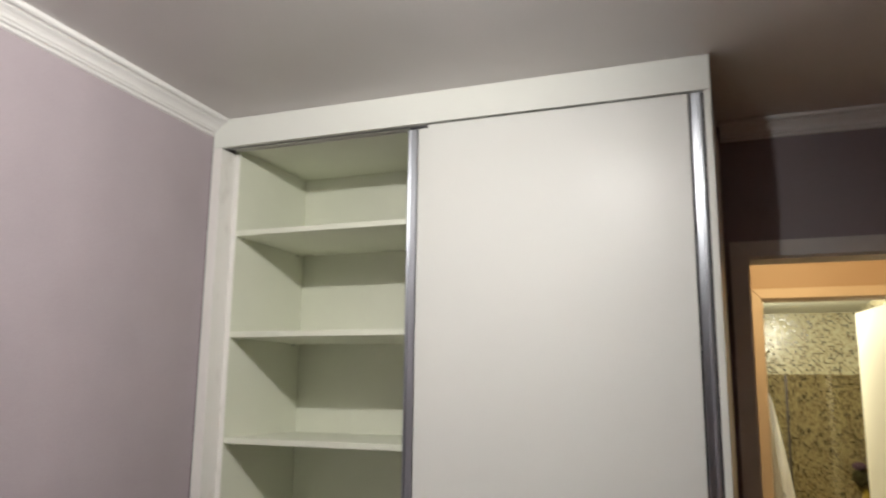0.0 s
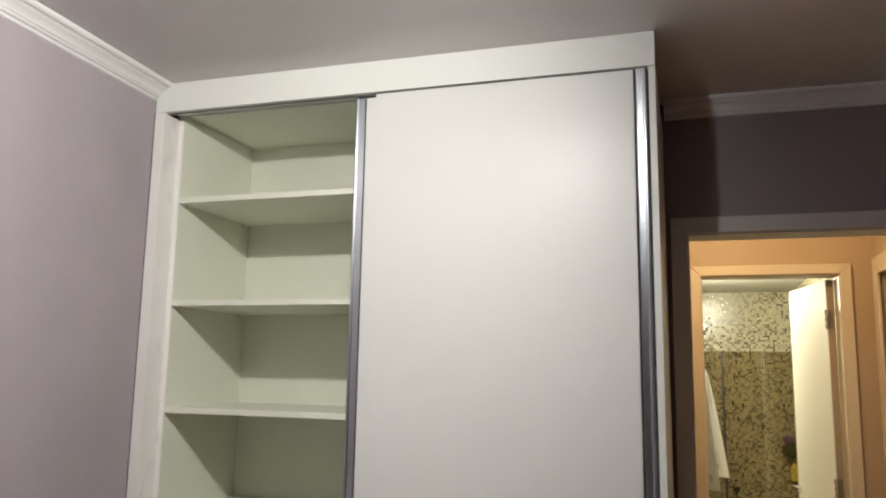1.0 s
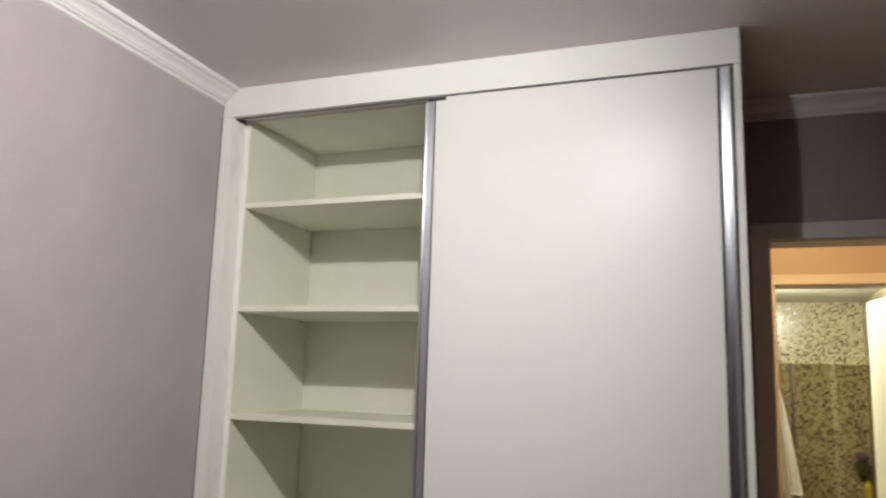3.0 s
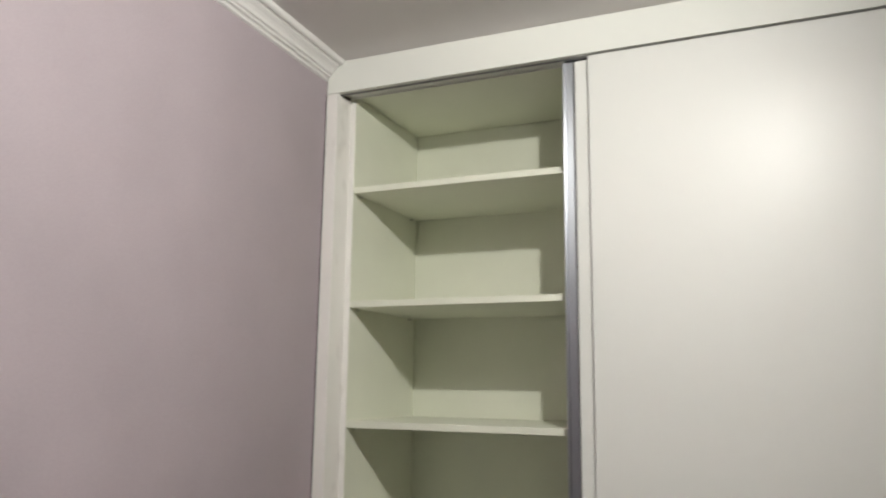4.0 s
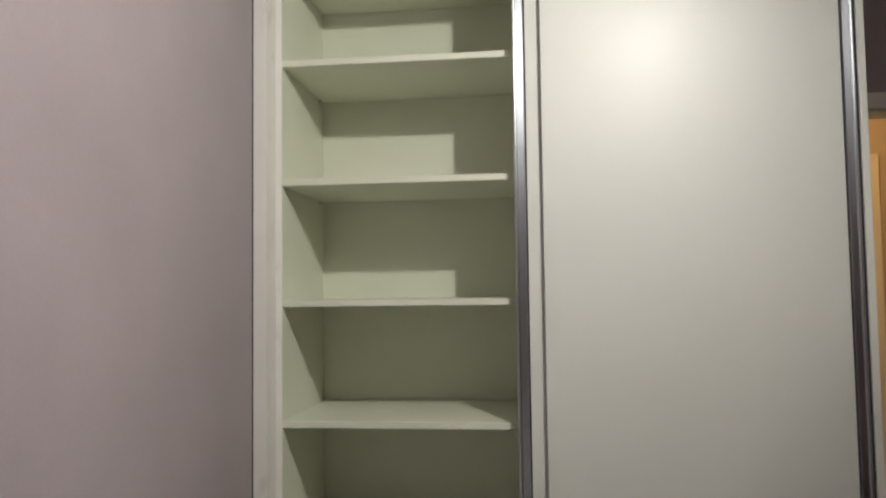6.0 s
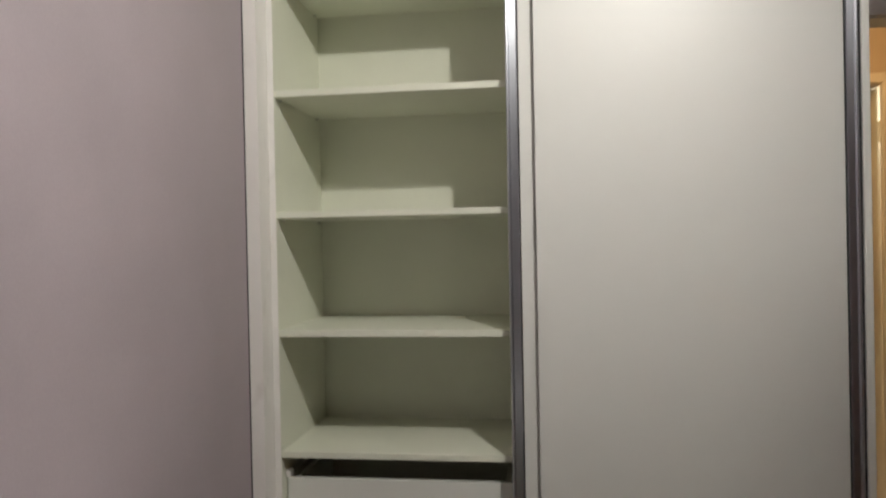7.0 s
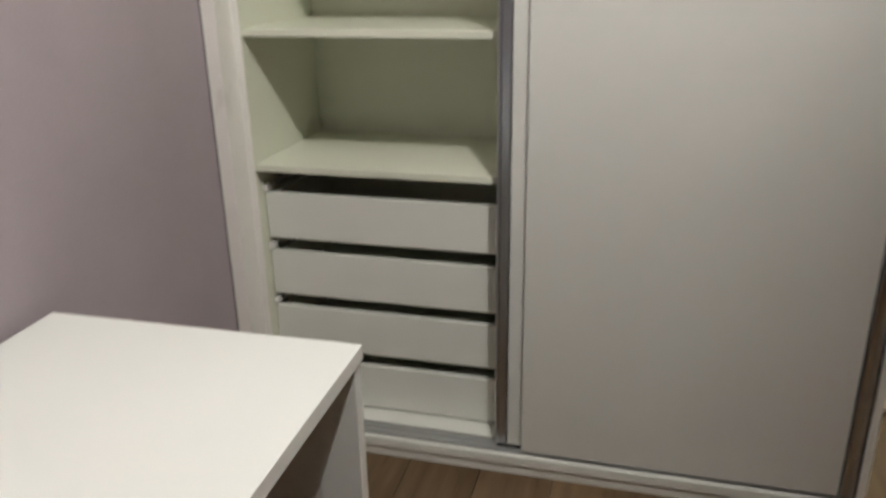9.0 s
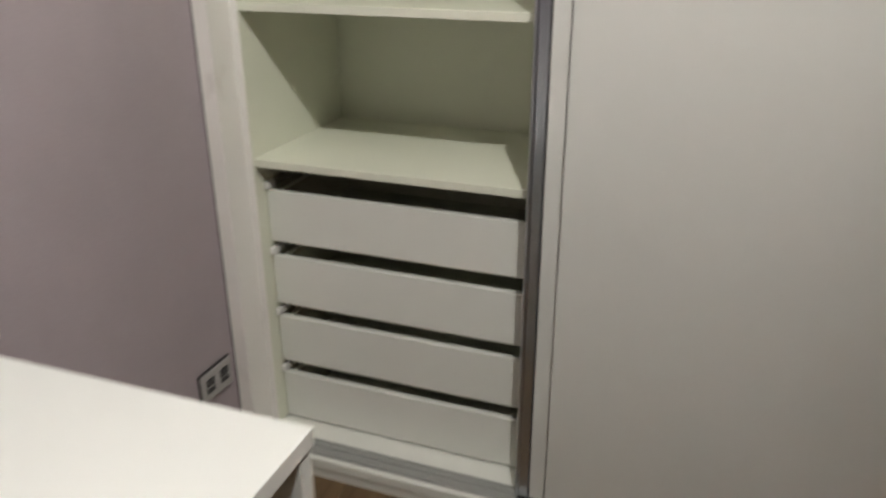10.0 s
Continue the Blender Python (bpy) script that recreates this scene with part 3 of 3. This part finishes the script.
def towel(name, label, at, turn, w0, w1, drop, folds, seed):
    """A towel gathered on a hook: narrow at the top, spreading in soft folds to a hem."""
    rnd = random.Random(seed)
    ph = rnd.random() * 6
    ob = thing(name, label, "towel", at, turn)
    bm = bmesh.new()
    nu, nv = 28, 30
    grid = []
    for j in range(nv + 1):
        v = j / nv
        w = w0 + (w1 - w0) * v ** 0.8
        row = []
        for i in range(nu + 1):
            u = i / nu - 0.5
            deep = (0.018 + 0.022 * (1 - v)) * math.sin(u * folds * 6.28 + ph + v) + 0.006 * math.sin(9 * v + 5 * u)
            row.append(bm.verts.new((u * w, deep, -drop * v - 0.02 * u * v)))
        grid.append(row)
    for j in range(nv):
        for i in range(nu):
            bm.faces.new((grid[j][i], grid[j][i + 1], grid[j + 1][i + 1], grid[j + 1][i])).smooth = True
    bmesh.ops.solidify(bm, geom=list(bm.faces), thickness=0.007)
    part("cloth", bm, TOWEL, ob)
    bm = bmesh.new()
    for k in range(7):
        u0 = -0.36 + k * 0.105
        pts = []
        for q in range(9):
            a = q / 8 * 5.0
            u = u0 + 0.028 * math.cos(a) + 0.01 * q / 8
            v = 0.90 + 0.028 * math.sin(a * 1.3 + k)
            w = w0 + (w1 - w0) * v ** 0.8
            deep = (0.018 + 0.022 * (1 - v)) * math.sin(u * folds * 6.28 + ph + v) + 0.006 * math.sin(9 * v + 5 * u)
            pts.append(Vector((u * w, deep - 0.0095, -drop * v - 0.02 * u * v)))
        for a, b in zip(pts, pts[1:]):
            tube(a, b, 0.0022, n=6, bm=bm)
    part("embroidery", bm, TOWELTRIM, ob, "dark stitched curls near the hem")
    return ob


HOOKY = 2.42
hk = thing("towel_hook", "small chrome hook carrying two towels on the wall", "hook", (TX0, HOOKY, 1.60))
part("base_plate", tube((0.0005, 0, 0), (0.008, 0, 0), 0.022, n=20), CHROME, hk)
part("peg", tube((0.008, 0, 0), (0.148, 0, 0.014), 0.007, n=14), CHROME, hk)
towel("towel", "white bath towel with dark stitched curls, hanging in folds", (1.690, HOOKY - 0.06, 1.61), 4, 0.04, 0.19, 0.615, 1.3, 3)
towel("towel", "greyish white bath towel behind the white one, hanging in folds", (1.715, HOOKY + 0.03, 1.612), -3, 0.04, 0.24, 0.555, 1.1, 8)

GY = 3.42
sg = thing("shower_screen", "bronze glass shower screen with a dark edge trim", "shower screen")
fixed = part("fixed_pane", box(1.8625, TX1 - 0.004, GY, GY + 0.008, 0.0185, 1.735), SHOWERGLASS, sg)
slide = part("sliding_pane", box(TX0 + 0.004, 1.846, GY - 0.02, GY - 0.012, 0.0185, 1.735), SHOWERGLASS, sg)
part("edge_trim", box(1.8465, 1.8620, GY - 0.026, GY + 0.012, 0.0185, 1.737), BRONZE, sg, "dark vertical trim")
fixed.visible_shadow = slide.visible_shadow = False

sp = thing("bath_sponge", "purple bath sponge over a dark mesh puff on a hook", "sponge", (2.318, TY - 0.075, 1.125))


def puff(radius, at, stretch, rough):
    bm = bmesh.new()
    bmesh.ops.create_icosphere(bm, subdivisions=4, radius=radius)
    for v in bm.verts:
        k = 1 + rough * noise.noise(v.co * 55) + rough * 0.6 * noise.noise(v.co * 130)
        v.co = Vector((v.co.x * stretch[0], v.co.y * stretch[1], v.co.z * stretch[2])) * k + Vector(at)
    return bm


part("sponge_pad", puff(0.046, (0, 0, 0), (1.0, 0.75, 0.62), 0.15), PURPLE, sp)
part("mesh_puff", puff(0.050, (0.004, 0.004, -0.078), (0.95, 0.75, 1.05), 0.3), OLIVENET, sp, "dark olive mesh puff")
part("cord", tube((0.022, 0.02, 0.02), (0.044, 0.060, 0.052), 0.003, n=8), DARK, sp)
part("hook", tube((0.044, 0.0745, 0.052), (0.044, 0.045, 0.056), 0.007, n=12), CHROME, sp)

sf = thing("shower_shelf", "small glass corner shelf on the mosaic wall", "shelf", (TX1, TY, 0.835))
part("plate", slab([(-0.001, -0.001), (-0.075, -0.001), (-0.070, -0.03), (-0.045, -0.075), (-0.001, -0.08)], -0.008, 0.0), SHOWERGLASS, sf)
part("bracket", tube((-0.055, -0.001, -0.0135), (-0.055, -0.04, -0.0135), 0.005, n=12), CHROME, sf)
bt = thing("shampoo_bottle", "yellow plastic bottle on the glass corner shelf", "bottle", (2.352, TY - 0.036, 0.835))
bm = tube((0, 0, 0.0), (0, 0, 0.094), 0.027, 0.027, 24)
tube((0, 0, 0.094), (0, 0, 0.112), 0.027, 0.013, 24, bm)
part("bottle_body", bm, YELLOW, bt)
part("cap", tube((0, 0, 0.1125), (0, 0, 0.135), 0.0135, 0.0125, 20), YELLOW, bt)

sh = thing("wall_shower", "small white wall shower on a short arm", "shower", (TX0, TY - 0.12, 1.955))
part("wall_flange", tube((0.0005, 0, 0), (0.008, 0, 0), 0.026, n=20), PLATE, sh)
part("arm", tube((0.008, 0, 0), (0.150, 0, 0.0), 0.009, n=14), PLATE, sh)
part("head", tube((0.150, 0, 0.012), (0.196, 0, -0.034), 0.016, 0.036, 24), PLATE, sh)
tp = thing("shower_tap", "small dark shower tap on the mosaic wall", "tap", (1.951, TY, 0.745))
part("rosette", tube((0, -0.0005, 0), (0, -0.008, 0), 0.024, n=20), DARK, tp)
part("knob", tube((0, -0.008, 0), (0, -0.045, 0), 0.017, 0.020, 16), DARK, tp)

# ---- floors, piece by piece ----
fl = structure(part("floor", box(-0.1, EAST, SOUTH, NORTH + 0.03, -0.06, -0.009), DARK), "brown oak laminate plank floor", "floor")
pw, pl = 0.192, 1.29
for i in range(17):
    x = -0.09 + i * pw
    y = SOUTH - (i * 0.47 % 1.0) * pl
    while y < NORTH + 0.02:
        a, b = max(y, SOUTH), min(y + pl, NORTH + 0.02)
        if b - a > 0.02:
            part("plank", box(x + 0.0006, x + pw - 0.0006, a + 0.0006, b - 0.0006, -0.0088, 0.0, 0.0012, 1), WOOD, fl)
        y += pl
hf = structure(part("hall_floor", box(0.7, HX, NORTH + 0.03, BY1, -0.06, 0.012), SKIRT), "glossy cream hall floor tiles a step above the planks", "floor")
part("threshold", box(1.634, 2.45, 0.537, 0.6485, 0.0005, 0.020, 0.003), STONE, hf, "cream stone threshold slab")
for i in range(3):
    for j in range(3):
        x0, y0 = 0.7 + i * 0.60, NORTH + 0.03 + j * 0.60
        if y0 < BY1 - 0.05:
            part("tile", box(x0 + 0.0005, min(x0 + 0.5995, HX), y0 + 0.0005, min(y0 + 0.5995, BY1), 0.0125, 0.020, 0.0006, 1), STONE, hf)
